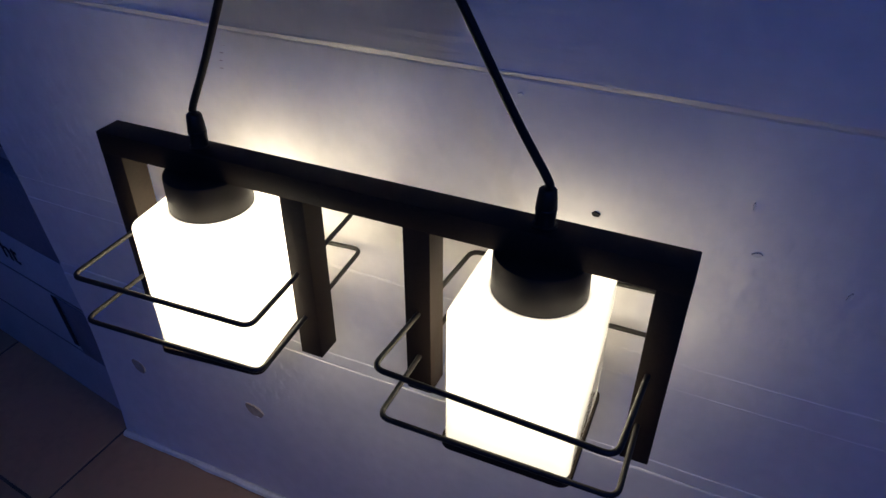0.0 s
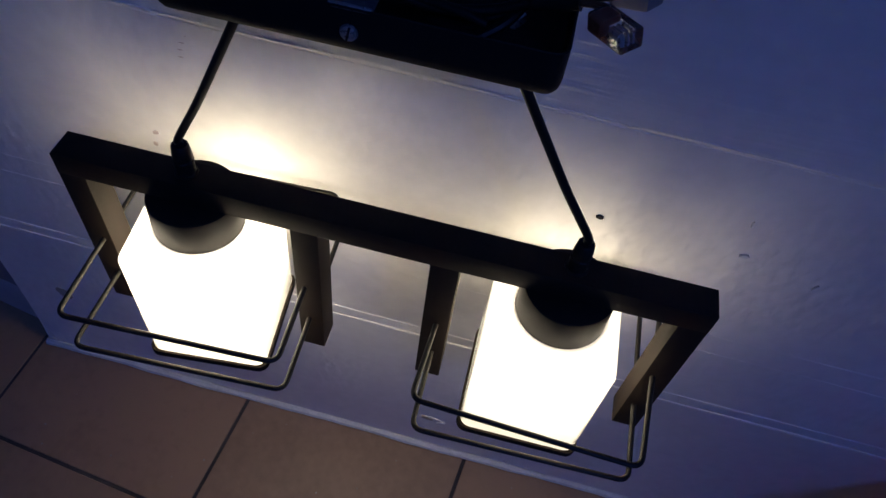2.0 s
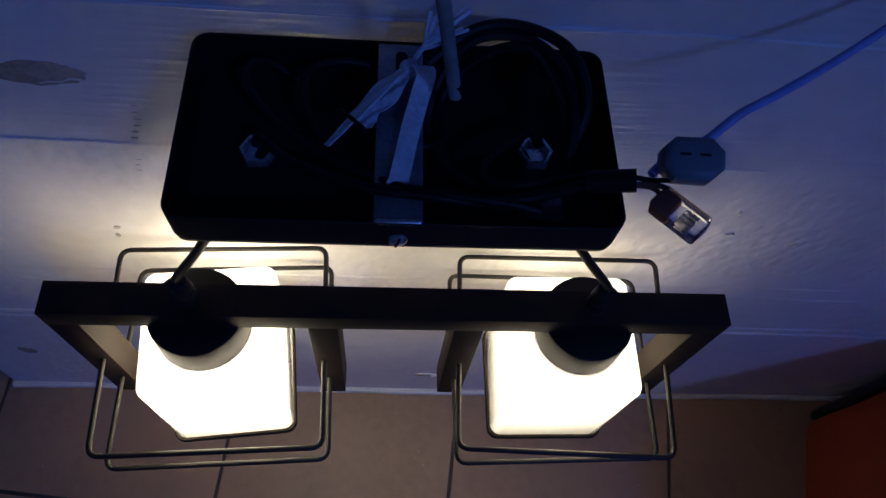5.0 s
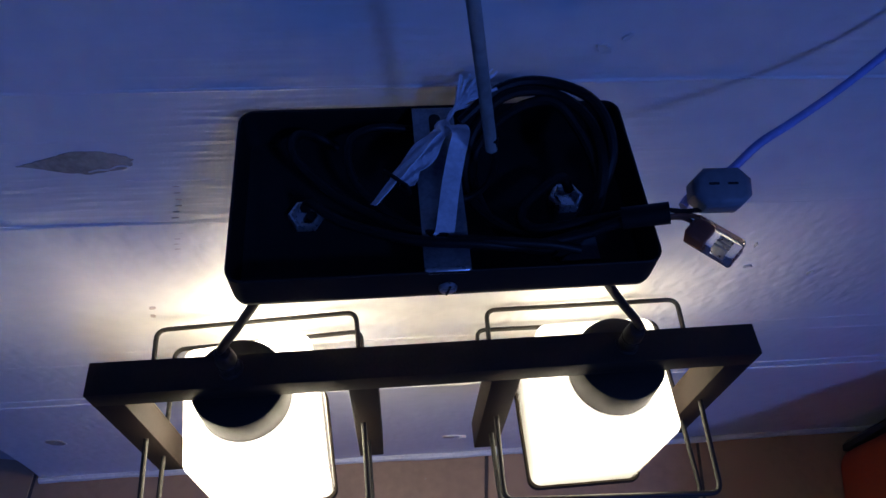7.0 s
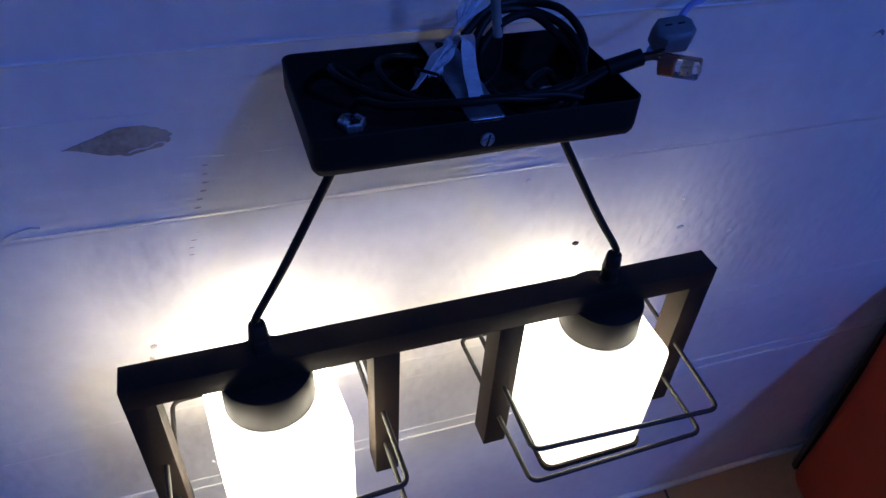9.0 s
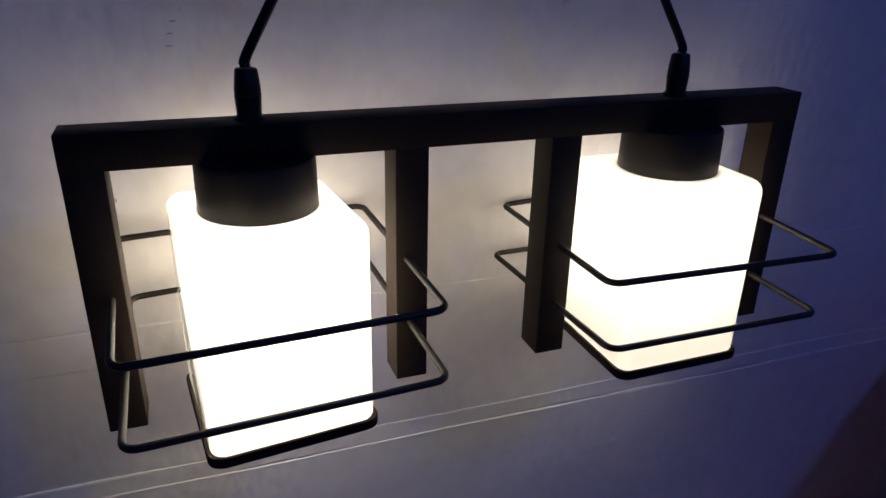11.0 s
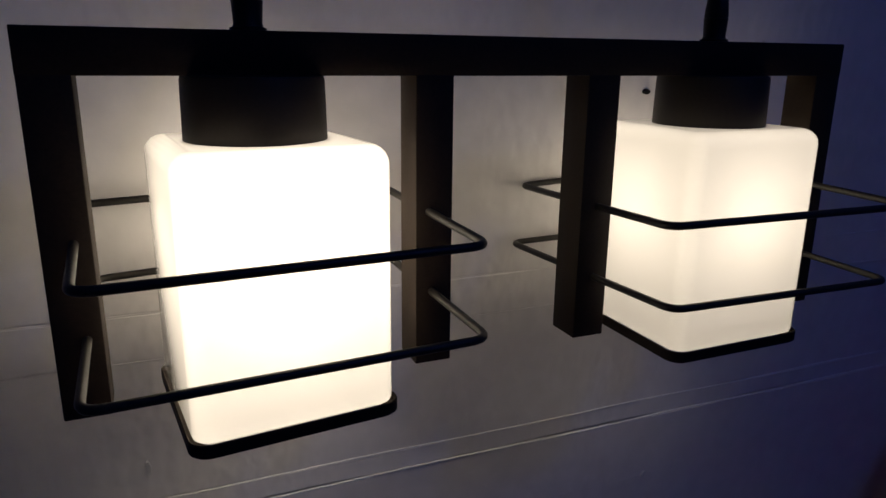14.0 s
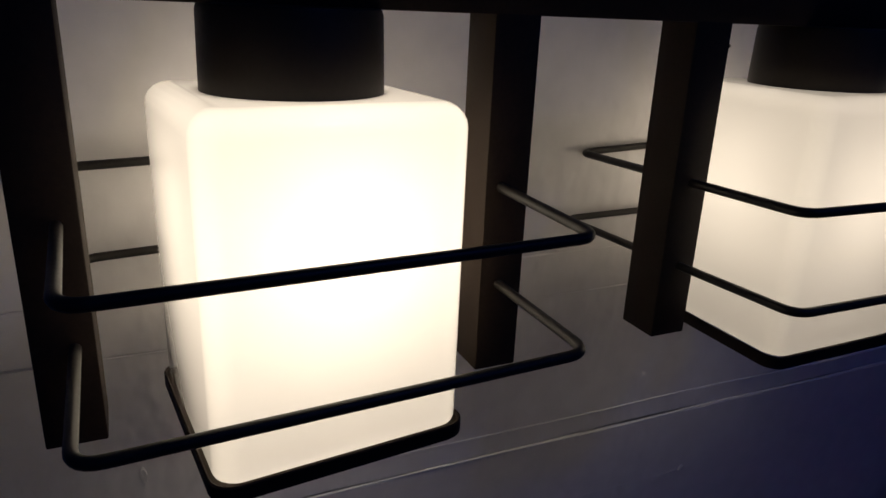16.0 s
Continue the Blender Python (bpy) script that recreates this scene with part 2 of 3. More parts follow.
def smooth_line(pts, per=8):
    """A Catmull-Rom line through the points."""
    pts = [Vector(p) for p in pts]
    ext = [pts[0] * 2 - pts[1]] + pts + [pts[-1] * 2 - pts[-2]]
    out = []
    for a, b, c, d in zip(ext, ext[1:], ext[2:], ext[3:]):
        for j in range(per):
            t = j / per
            out.append(0.5 * ((2 * b) + (c - a) * t + (2 * a - 5 * b + 4 * c - d) * t * t + (3 * b - a - 3 * c + d) * t ** 3))
    return out + [pts[-1]]


def tube(pts, r, closed=False, n=10, bm=None, flat=1.0):
    bm = bm or bmesh.new()
    pts = [Vector(p) for p in pts]
    m = len(pts)
    rings, side = [], None
    for k, p in enumerate(pts):
        a = pts[k - 1] if (k or closed) else p
        b = pts[(k + 1) % m] if (k < m - 1 or closed) else p
        d = (b - a).normalized()
        if side is None:
            side = d.orthogonal().normalized()
        side = (side - d * side.dot(d)).normalized()
        up = d.cross(side)
        rr = r[k] if isinstance(r, (list, tuple)) else r
        rings.append([p + side * rr * math.cos(2 * math.pi * j / n) + up * rr * flat * math.sin(2 * math.pi * j / n) for j in range(n)])
    if closed:
        vs = [[bm.verts.new(q) for q in ring] for ring in rings]
        for a, b in zip(vs, vs[1:] + vs[:1]):
            best = min(range(n), key=lambda s: (a[0].co - b[s].co).length) if a is vs[-1] else 0
            for k in range(n):
                bm.faces.new((a[k], a[(k + 1) % n], b[(k + 1 + best) % n], b[(k + best) % n]))
        return bm
    return stack(rings, True, bm)


def strip(pts, width, thick=0.0004, across=(1, 0, 0), wave=0.0):
    """A ribbon with a little thickness along a line of points."""
    bm = bmesh.new()
    pts = [Vector(p) for p in pts]
    across = Vector(across)
    rings = []
    for k, p in enumerate(pts):
        d = (pts[min(k + 1, len(pts) - 1)] - pts[max(k - 1, 0)]).normalized()
        s = (across - d * across.dot(d)).normalized()
        nrm = d.cross(s)
        w = width[k] if isinstance(width, (list, tuple)) else width
        ring = []
        for sgn in (1, -1):
            for j in range(6):
                f = (j / 5 - 0.5) * sgn
                ring.append(p + s * w * f + nrm * (thick * sgn / 2 + wave * w * math.sin(9 * f + 0.9 * k)))
        rings.append(ring)
    return stack(rings, True, bm)


# ---- the room ----
def plain_wall(name, x0, x1, y0, y1, z0, z1, mat=ROOM):
    ob = part(name, block(x0, x1, y0, y1, z0, z1, 0), mat, smooth=False)
    return tagged(ob, "plain painted room wall closing the kitchen", "wall", kind="structure")


plain_wall("wall_west", -2.3, -2.2, -3.4, 1.6, 0, 3.45)
plain_wall("wall_east", 2.9, 3.0, -3.4, 1.6, 0, 3.45)
plain_wall("wall_south", -2.3, 3.0, -3.5, -3.4, 0, 3.45)
plain_wall("wall_north", -2.3, 3.0, 1.6, 1.7, 0, 3.45)
tagged(part("ceiling", block(-2.3, 3.0, -3.5, 1.7, 3.45, 3.55, 0), CEILING, smooth=False), "plain pale kitchen ceiling", "ceiling", kind="structure")
fixture = thing("ceiling_light", pose(1.45, -2.39, 3.45), "square cool-white ceiling light panel", "ceiling light")
part("frame", soft_box(0.23, 0.23, -0.03, 0.0, 0.02), ROOM, fixture)
part("diffuser", soft_box(0.215, 0.215, -0.036, -0.031, 0.015, 0.001, 0.001), PANEL, fixture, "glowing diffuser")

# the counter wall: old painted boards, each with a rolled edge
counter_wall = thing("wall_counter", pose(0, 0, 0), "white painted boarded side of a kitchen counter with peeling spots", "wall", kind="structure")
WALL_R = 1.30


def wall_end(z):
    """The worn end of the wall swells out towards the floor."""
    s = max(0.0, 1 - z / 0.27)
    return -0.507 - 0.040 * s ** 1.3


def board(z0, z1, proud, lip_low, lip_high, seed):
    """One long painted board: x along the wall, front face towards the room."""
    nx = 150
    m = 10
    levels = [(z0, 0.0006 if lip_low > 0.003 else -proud + 0.45 * lip_low + 0.0005)] + [(z0 + lip_low * f, -proud + 0.45 * lip_low * (1 - f)) for f in (0.02, 1.0)]
    levels += [(z0 + lip_low + (z1 - z0 - lip_low - lip_high) * k / m, -proud) for k in range(1, m)]
    levels += [(z1 - lip_high * f, -proud + 0.8 * lip_high * (1 - f)) for f in (1.0, 0.02)] + [(z1, -proud + 0.8 * lip_high + 0.0004)]
    bm = bmesh.new()
    grid = []
    for i in range(nx + 1):
        f = i / nx
        col = []
        for z, y in levels:
            xl = wall_end((z0 + z1) / 2 if z1 - z0 < 0.06 else z)
            x = xl + (WALL_R - xl) * (f ** 1.25 if f > 0 else 0)
            edge = 0.0011 * noise.noise((x * 6, seed, 3.1)) + 0.0005 * noise.noise((x * 55, seed, 1.7))
            zz = z + edge * (1 if z in (z0, z1) or z - z0 < 0.005 or z1 - z < 0.005 else 0)
            yy = y + 0.0009 * noise.noise((x * 5, z * 7, seed)) + 0.0003 * noise.noise((x * 28, z * 28, seed))
            col.append(bm.verts.new((x, yy, zz)))
        grid.append(col)
    for a, b in zip(grid, grid[1:]):
        for k in range(len(levels) - 1):
            bm.faces.new((a[k], b[k], b[k + 1], a[k + 1]))
    # end cap towards the open side
    back = [bm.verts.new((v.co.x, 0.014, v.co.z)) for v in grid[0]]
    for k in range(len(levels) - 1):
        bm.faces.new((grid[0][k], grid[0][k + 1], back[k + 1], back[k]))
    return part("board", bm, PAINT_BRUSHED if z0 > 0.7 else PAINT, counter_wall, sharp=14)


BOARDS = [(0.010, 0.3545, 0.0030, 0.002, 0.0013), (0.3547, 0.3705, 0.0018, 0.001, 0.0008), (0.3706, 0.4705, 0.0011, 0.001, 0.0008),
          (0.4706, 0.5005, 0.0016, 0.0012, 0.0008), (0.5006, 0.7184, 0.0016, 0.0014, 0.0020), (0.7186, 0.8425, 0.0046, 0.0046, 0.0005),
          (0.8426, 0.9042, 0.0052, 0.0010, 0.0010), (0.9048, 0.9114, 0.0046, 0.0010, 0.0022)]
for k, spec in enumerate(BOARDS):
    board(*spec, 3.7 * k + 1)
part("core", block(-0.500, WALL_R, 0.006, 0.12, 0.0, 0.90, 0), PAINT, counter_wall)


def lump_strip(name, pts, r, mat, parent, seed, flat=1.0):
    line = smooth_line(pts, 14)
    radii = [r * (1 + 0.22 * noise.noise((p.x * 25, seed, 0.3))) for p in line]
    return part(name, tube(line, radii, n=8, flat=flat), mat, parent)


lump_strip("skirting_bead", [(-0.548 + 0.12 * k, -0.0045 + 0.001 * math.sin(k * 2.1), 0.0045) for k in range(14)], 0.0062, FILLER, counter_wall, 5.0)

# beads of paint built up along the board edges
for z, y, thick in ((0.7230, -0.0043, 0.0008), (0.8430, -0.0047, 0.0013), (0.3540, -0.0026, 0.0010), (0.3705, -0.0013, 0.0008), (0.4708, -0.0010, 0.0009), (0.5008, -0.0010, 0.0008)):
    bead = [(-0.505 + 0.045 * k, y + 0.0003 * math.sin(k * 1.9 + z * 60), z + 0.0006 * math.sin(k * 1.3 + z * 70)) for k in range(41)]
    lump_strip("paint_bead", bead, thick, PAINT_BRUSHED, counter_wall, z * 40)

# runs of thick paint on the upper board
for z, x0, x1 in ((0.7690, -0.17, 0.02), (0.8045, -0.34, 0.06), (0.2945, 0.10, 0.42)):
    run = [(x0 + (x1 - x0) * k / 9, (-0.0040 if z > 0.5 else -0.0027) - 0.0001 * math.sin(k), z + 0.0008 * math.sin(k * 1.7 + z * 90)) for k in range(10)]
    lump_strip("paint_run", run, 0.0008 if z > 0.5 else 0.0004, PAINT, counter_wall, z * 50)


def peeled(cx, cz, w, h, tilt, seed, proud, mat=PLASTER, n=34, tail=0.0, name="peeled_spot", lift=0.0007, ragged=0.22):
    """An irregular spot where the paint is gone, with a torn rim."""
    bm = bmesh.new()
    out, inn = [], []
    for k in range(n):
        a = 2 * math.pi * k / n
        s = 1 + ragged * noise.noise((math.cos(a) * 1.6, math.sin(a) * 1.6, seed)) + 0.16 * noise.noise((math.cos(a) * 5, math.sin(a) * 5, seed))
        u, v = w / 2 * s * math.cos(a), h / 2 * s * math.sin(a)
        if u < 0 and tail:
            v *= max(0.08, 1 - tail * (-u / (w / 2)) ** 1.1)
        x, z = u * math.cos(tilt) - v * math.sin(tilt), u * math.sin(tilt) + v * math.cos(tilt)
        out.append(bm.verts.new((cx + x, -proud + 0.002, cz + z)))
        inn.append(bm.verts.new((cx + x * 0.97, -proud - lift, cz + z * 0.97)))
    mid = bm.verts.new((cx, -proud - lift * 0.6, cz))
    for k in range(n):
        j = (k + 1) % n
        bm.faces.new((out[k], out[j], inn[j], inn[k]))
        bm.faces.new((inn[k], inn[j], mid))
    return part(name, bm, mat, counter_wall, smooth=False)


peeled(-0.189, 0.7872, 0.060, 0.020, 0.04, 6.0, 0.0042, n=64, tail=0.8, ragged=0.06)
lump_strip("torn_edge", [(-0.186 + 0.0055 * k, -0.0050, 0.7795 + 0.0013 * k + 0.0008 * math.sin(k * 2.6)) for k in range(5)], 0.0004, FILLER, counter_wall, 8.0)
peeled(-0.441, 0.208, 0.020, 0.026, 0.3, 5.0, 0.0036)
peeled(-0.250, 0.209, 0.028, 0.022, -0.6, 7.0, 0.0036, tail=0.4)
peeled(0.052, 0.113, 0.030, 0.014, -0.1, 9.0, 0.0036, FILLER)
peeled(0.046, 0.115, 0.017, 0.009, -0.3, 11.0, 0.0044, PLASTER)
peeled(0.066, 0.110, 0.012, 0.006, 0.5, 12.0, 0.0040, FILLER, lift=0.0022)
peeled(0.356, 0.797, 0.034, 0.010, 1.0, 13.0, 0.0042, PENCIL, tail=0.5)
# screw hole: its shade is a near-black patch on the board
peeled(0.145, 0.6245, 0.0060, 0.0034, -0.1, 15.0, 0.0024, HOLE_SHADE, 12, name="screw_hole")
peeled(0.253, 0.621, 0.007, 0.0034, 0.2, 17.0, 0.0023, FILLER, 14, tail=0.6, lift=0.0010)
peeled(0.313, 0.604, 0.0026, 0.007, -0.3, 19.0, 0.0023, FILLER, 12, lift=0.0010)
peeled(0.086, 0.706, 0.005, 0.0036, 0.5, 21.0, 0.0026, FILLER, 12, lift=0.0010)
peeled(0.243, 0.657, 0.002, 0.006, 0.1, 27.0, 0.0025, FILLER, 12, lift=0.0010)
peeled(-0.260, 0.728, 0.022, 0.005, 0.25, 29.0, 0.0050, FILLER, 18, lift=0.0003)
peeled(-0.210, 0.592, 0.006, 0.004, 0.4, 31.0, 0.0024, MARK, 12, lift=0.0001)
peeled(-0.214, 0.577, 0.004, 0.005, 0.1, 33.0, 0.0024, MARK, 12, lift=0.0001)
peeled(0.074, 0.8655, 0.009, 0.004, -0.5, 35.0, 0.0052, FILLER, 16)
peeled(0.083, 0.8725, 0.006, 0.003, 0.7, 37.0, 0.0052, FILLER, 14)
peeled(-0.247, 0.196, 0.006, 0.004, 0.5, 39.0, 0.0036, FILLER, 12, lift=0.0012)
peeled(-0.194, 0.396, 0.0030, 0.011, 0.1, 43.0, 0.0024, FILLER, 14, lift=0.0005)
peeled(0.197, 0.295, 0.004, 0.006, -0.5, 44.0, 0.0032, FILLER, 12, lift=0.0012)
peeled(-0.285, 0.730, 0.012, 0.007, 0.4, 46.0, 0.0046, FILLER, 20, lift=0.0009)
# a faint ladder of tool marks up the boards
for k in range(12):
    z = 0.684 + 0.0068 * k + (0.004 if k > 4 else 0)
    x = -0.166 + 0.022 * k / 11 + 0.001 * math.sin(k * 5)
    if abs(z - 0.7170) > 0.006:
        peeled(x, z, 0.0042, 0.0010, 0.05, 41.0 + k, 0.0016 if z < 0.7170 else 0.0048, MARK, 8, name="tool_mark", lift=0.00006)

worktop = thing("worktop", pose(0, 0, 0.9037), "dark speckled granite worktop on the counter", "worktop")
part("slab", block(-0.52, WALL_R, 0.0016, 0.62, 0.0, 0.0078, 0.0010), GRANITE, worktop)
part("front_edge", block(-0.52, WALL_R, -0.0012, 0.0013, 0.0, 0.0068, 0.0004), DARK_PLASTIC_AND_SHADE, worktop, "black front edge")
tagged(part("counter_back", block(-0.49, WALL_R, 0.122, 0.60, 0.0, 0.9025, 0), ROOM, smooth=False), "plain carcass under the worktop", "counter", kind="structure")


# ---- the pendant lamp ----
def pendant_lamp():
    lamp = thing("pendant_lamp", LAMP, "black two-light pendant lamp with lit opal glass shades by the wall", "pendant lamp")
    half, t, d, foot = 0.220, 0.0176, 0.0112, -0.1630
    part("top_bar", block(-half, half, -d, d, -t, 0.0010, 0.0006), BLACK, lamp)
    for x, w in ((-half + 0.0098, 0.0097), (-0.0479, 0.0097), (0.0479, 0.0099), (half - 0.0098, 0.0097)):
        bm = block(x - w, x + w, -d + 0.0001, d - 0.0001, foot, -t + 0.0020, 0.0007)
        part("leg", bm, BLACK, lamp)
    loops = {
        "lu": ((-0.2045, -0.0795, -0.0845), (-0.0485, -0.0730, -0.0843), (-0.0545, 0.0800, -0.0800), (-0.2110, 0.0765, -0.0850)),
        "ll": ((-0.2060, -0.0800, -0.1270), (-0.0470, -0.0728, -0.1262), (-0.0525, 0.0830, -0.1205), (-0.2080, 0.0788, -0.1265)),
        "ru": ((0.0460, -0.0735, -0.0843), (0.2028, -0.0803, -0.0840), (0.2120, 0.0770, -0.0830), (0.0523, 0.0810, -0.0910)),
        "rl": ((0.0496, -0.0762, -0.1250), (0.2076, -0.0716, -0.1296), (0.2074, 0.0790, -0.1267), (0.0475, 0.0825, -0.1305)),
    }
    for pts in loops.values():
        part("wire_guard", tube(fillet(pts, 0.0085, True), 0.0020, True), BLACK_WIRE, lamp)
    for sx in (-1, 1):
        x = sx * SHADE_X
        turn = pose(-0.1282, 0, 0, 0, 0, 5.6) if sx < 0 else pose(x, 0, 0, 0, 0, 0.4)
        # the glass is open below, with a turned-in foot
        foot_rings = [(0.0060, -0.1662), (0.0040, -0.1666), (0.0020, -0.1662), (0.0005, -0.1652), (0.0, -0.1635)]
        head_rings = [(0.0085 * (1 - math.cos(radians(18 * k))), -0.0452 - 0.0085 * (1 - math.sin(radians(18 * k)))) for k in range(6)]
        bm = stack([[(px, py, z) for px, py in rounded_rect(0.0458 - i, 0.0458 - i, max(0.001, 0.0085 - 0.6 * i))] for i, z in foot_rings + head_rings], False)
        bmesh.ops.holes_fill(bm, edges=[e for e in bm.edges if e.is_boundary and e.verts[0].co.z > -0.06], sides=0)
        glass = part("shade", bm, OPAL, lamp, "lit opal white glass shade")
        glass.matrix_local = turn
        # shallow tray with a raised rim under the glass
        rings = []
        for inset, z in ((0.0010, -0.1714), (0.0, -0.1704), (0.0, -0.1652), (0.0005, -0.1646), (0.0012, -0.1652), (0.0012, -0.1668), (0.0050, -0.1672), (0.0052, -0.1709), (0.0010, -0.1714)):
            rings.append([(px, py, z) for px, py in rounded_rect(0.0478 - inset, 0.0478 - inset, 0.0085 - inset * 0.5)])
        part("shade_tray", stack(rings, False), BLACK, lamp).matrix_local = turn
        c = (sx * 0.1300, 0)
        part("lamp_holder", lathe([(0.029, -0.0172), (0.0306, -0.0178), (0.0311, -0.0195), (0.0316, -0.0460), (0.0312, -0.0488), (0.0300, -0.0494), (0.0296, -0.0450), (0.010, -0.0435)], 40, c), BLACK_MATT, lamp)
        g = (-0.1308, 0.001) if sx < 0 else (0.1290, 0.001)
        part("cable_grip", lathe([(0.0079, -0.0005), (0.0079, 0.0022), (0.0066, 0.0027), (0.0062, 0.0040), (0.0067, 0.0125), (0.0069, 0.0134), (0.0064, 0.0140), (0.0067, 0.0149), (0.0063, 0.0195), (0.0056, 0.0256), (0.0048, 0.0264), (0.0030, 0.0266)], 12, g), BLACK_MATT, lamp)
        top = (-0.0615, -0.001, 0.166) if sx < 0 else (0.0492, 0.002, 0.166)
        a = Vector((g[0], g[1], 0.027))
        b = Vector(top)
        line = smooth_line([a, a + Vector((-sx * 0.0012, 0, 0.006)), a.lerp(b, 0.3), a.lerp(b, 0.7), b], 5)
        part("cord", tube(line, 0.0027, n=10), RUBBER, lamp)
    # canopy: a shallow pressed box, open at the top
    canopy_m = pose(-0.0042, 0.0008, 0.1615)
    rings = []
    w, h, r = 0.0892, 0.0460, 0.0070
    for inset, z in ((0.006, 0.0), (0.0022, 0.0012), (0.0006, 0.0036), (0.0, 0.007), (0.0, 0.0228), (0.0004, 0.0232), (0.0011, 0.0228), (0.0011, 0.007), (0.0022, 0.0024), (0.0060, 0.0014)):
        rings.append([(x, y, z) for x, y in rounded_rect(w - inset, h - inset, r - min(inset, 0.004))])
    canopy = part("canopy", stack(rings), CANOPY, lamp, "black pressed-steel ceiling canopy, open on top")
    canopy.matrix_local = canopy_m
    for x, y in ((-0.0600, -0.0010), (0.0600, 0.003)):
        bm = lathe([(0.0056, 0.0012), (0.0080, 0.0013), (0.0083, 0.0022), (0.0083, 0.0046), (0.0077, 0.0054), (0.0064, 0.0056), (0.0057, 0.0050), (0.0055, 0.0018)], 6, (x, y))
        part("nut", bm, ZINC, canopy, "zinc hexagonal nut")
    # bridge strap across the canopy with a slot near its back end
    bm = bmesh.new()
    prof = [(0.0425, 0.0236), (0.030, 0.0244), (0.0, 0.0236), (-0.030, 0.0226), (-0.0385, 0.0220), (-0.0445, 0.0216)]
    rings = []
    for y, z in prof:
        rings.append([(-0.0100, y, z), (0.0090, y, z), (0.0090, y, z + 0.0011), (-0.0100, y, z + 0.0011)])
    stack(rings, True, bm)
    # strap coloured dark as if turned from the light
    part("bridge_strap", bm, ZINC_SHADED, canopy, "galvanised fixing strap", smooth=False)
    # nothing is cut: a near-black plate gives the slot its shade
    part("strap_slot", soft_box(0.0026, 0.0060, 0.0250, 0.0259, 0.0025, 0.0002, 0.0002, (0.0, 0.0315)), HOLE_SHADE, canopy)
    # lip in the brighter zinc, so that it stands out as if catching light
    part("strap_lip", block(-0.0100, 0.0090, -0.0460, -0.0432, 0.0204, 0.0236, 0.0013, 4), ZINC, canopy)
    part("sticker", block(0.0500, 0.0700, -0.0305, -0.0185, 0.0016, 0.0021, 0), PAPER, canopy, "pale sticker", smooth=False)
    screw = part("screw", lathe([(0.0010, 0.0), (0.0036, 0.0), (0.0040, 0.0006), (0.0036, 0.0018), (0.0022, 0.0023)], 20), ZINC, canopy, "slotted zinc screw")
    screw.matrix_local = pose(-0.0004, -0.0460, 0.0118, 90, 0, 0)
    # screw slot shaded by a near-black bar on the head
    slot = part("screw_slot", block(-0.0005, 0.0005, -0.0034, 0.0034, 0.0020, 0.0025, 0), HOLE_SHADE, canopy, smooth=False)
    slot.matrix_local = pose(-0.0004, -0.0460, 0.0118, 90, 12, 0)
    return lamp


lamp = pendant_lamp()


# ---- wiring on the canopy ----
def in_lamp(name, label, category):
    return thing(name, LAMP, label, category)


supply = in_lamp("power_cable", "coiled black lamp cable lying in the canopy", "cable")
coil = []
RING = [(0.006, 0.024, 0.1950), (0.024, 0.034, 0.2065), (0.046, 0.035, 0.2095), (0.063, 0.024, 0.2060), (0.070, 0.005, 0.1970), (0.062, -0.014, 0.1860), (0.044, -0.026, 0.1790), (0.024, -0.021, 0.1760), (0.008, 0.000, 0.1800)]
for k in range(25):
    x, y, z = RING[k % 9]
    turn = k // 9
    coil.append((0.040 + (x - 0.040) * (1 - 0.10 * turn) + 0.0012 * math.sin(k * 2.3), y - 0.004 * turn + 0.001 * math.sin(k * 1.3), z - 0.0035 * turn + 0.0018 * math.cos(k * 1.9)))
coil = smooth_line(coil, 6)
part("coil", tube(coil, 0.0024, n=9), RUBBER, supply)
part("feed", tube(smooth_line([(-0.064, -0.001, 0.172), (-0.060, -0.004, 0.179), (-0.047, -0.016, 0.181), (-0.020, -0.030, 0.1868), (0.006, -0.0345, 0.1885), (0.028, -0.036, 0.187), (0.050, -0.034, 0.190), (0.066, -0.033, 0.197), (0.082, -0.0345, 0.2022)], 8), 0.0023), RUBBER, supply)
part("feed", tube(smooth_line([(0.056, 0.003, 0.172), (0.050, 0.004, 0.180), (0.030, -0.014, 0.182), (0.034, -0.026, 0.184), (0.060, -0.027, 0.191), (0.083, -0.0330, 0.2040)], 8), 0.0023), RUBBER, supply)
part("feed", tube(smooth_line([(-0.050, 0.037, 0.168), (-0.060, 0.038, 0.176), (-0.067, 0.034, 0.181), (-0.069, 0.024, 0.183), (-0.064, 0.014, 0.182), (-0.048, -0.002, 0.1795), (-0.024, -0.018, 0.180), (-0.004, -0.030, 0.1862)], 8), 0.0022), RUBBER, supply)
part("feed", tube(smooth_line([(0.004, 0.032, 0.178), (-0.012, 0.036, 0.179), (-0.030, 0.036, 0.182), (-0.042, 0.028, 0.184), (-0.044, 0.014, 0.183), (-0.038, 0.000, 0.180), (-0.024, -0.014, 0.179), (-0.010, -0.026, 0.180)], 8), 0.0020), RUBBER, supply)
part("feed", tube(smooth_line([(-0.004, -0.0315, 0.1880), (0.020, -0.0350, 0.1890), (0.038, -0.0370, 0.1885), (0.050, -0.0385, 0.1860)], 8), 0.0022), RUBBER, supply)
part("sheath", tube([(0.066, -0.0318, 0.1975), (0.0835, -0.0342, 0.2032)], 0.0046, n=12), RUBBER, supply)
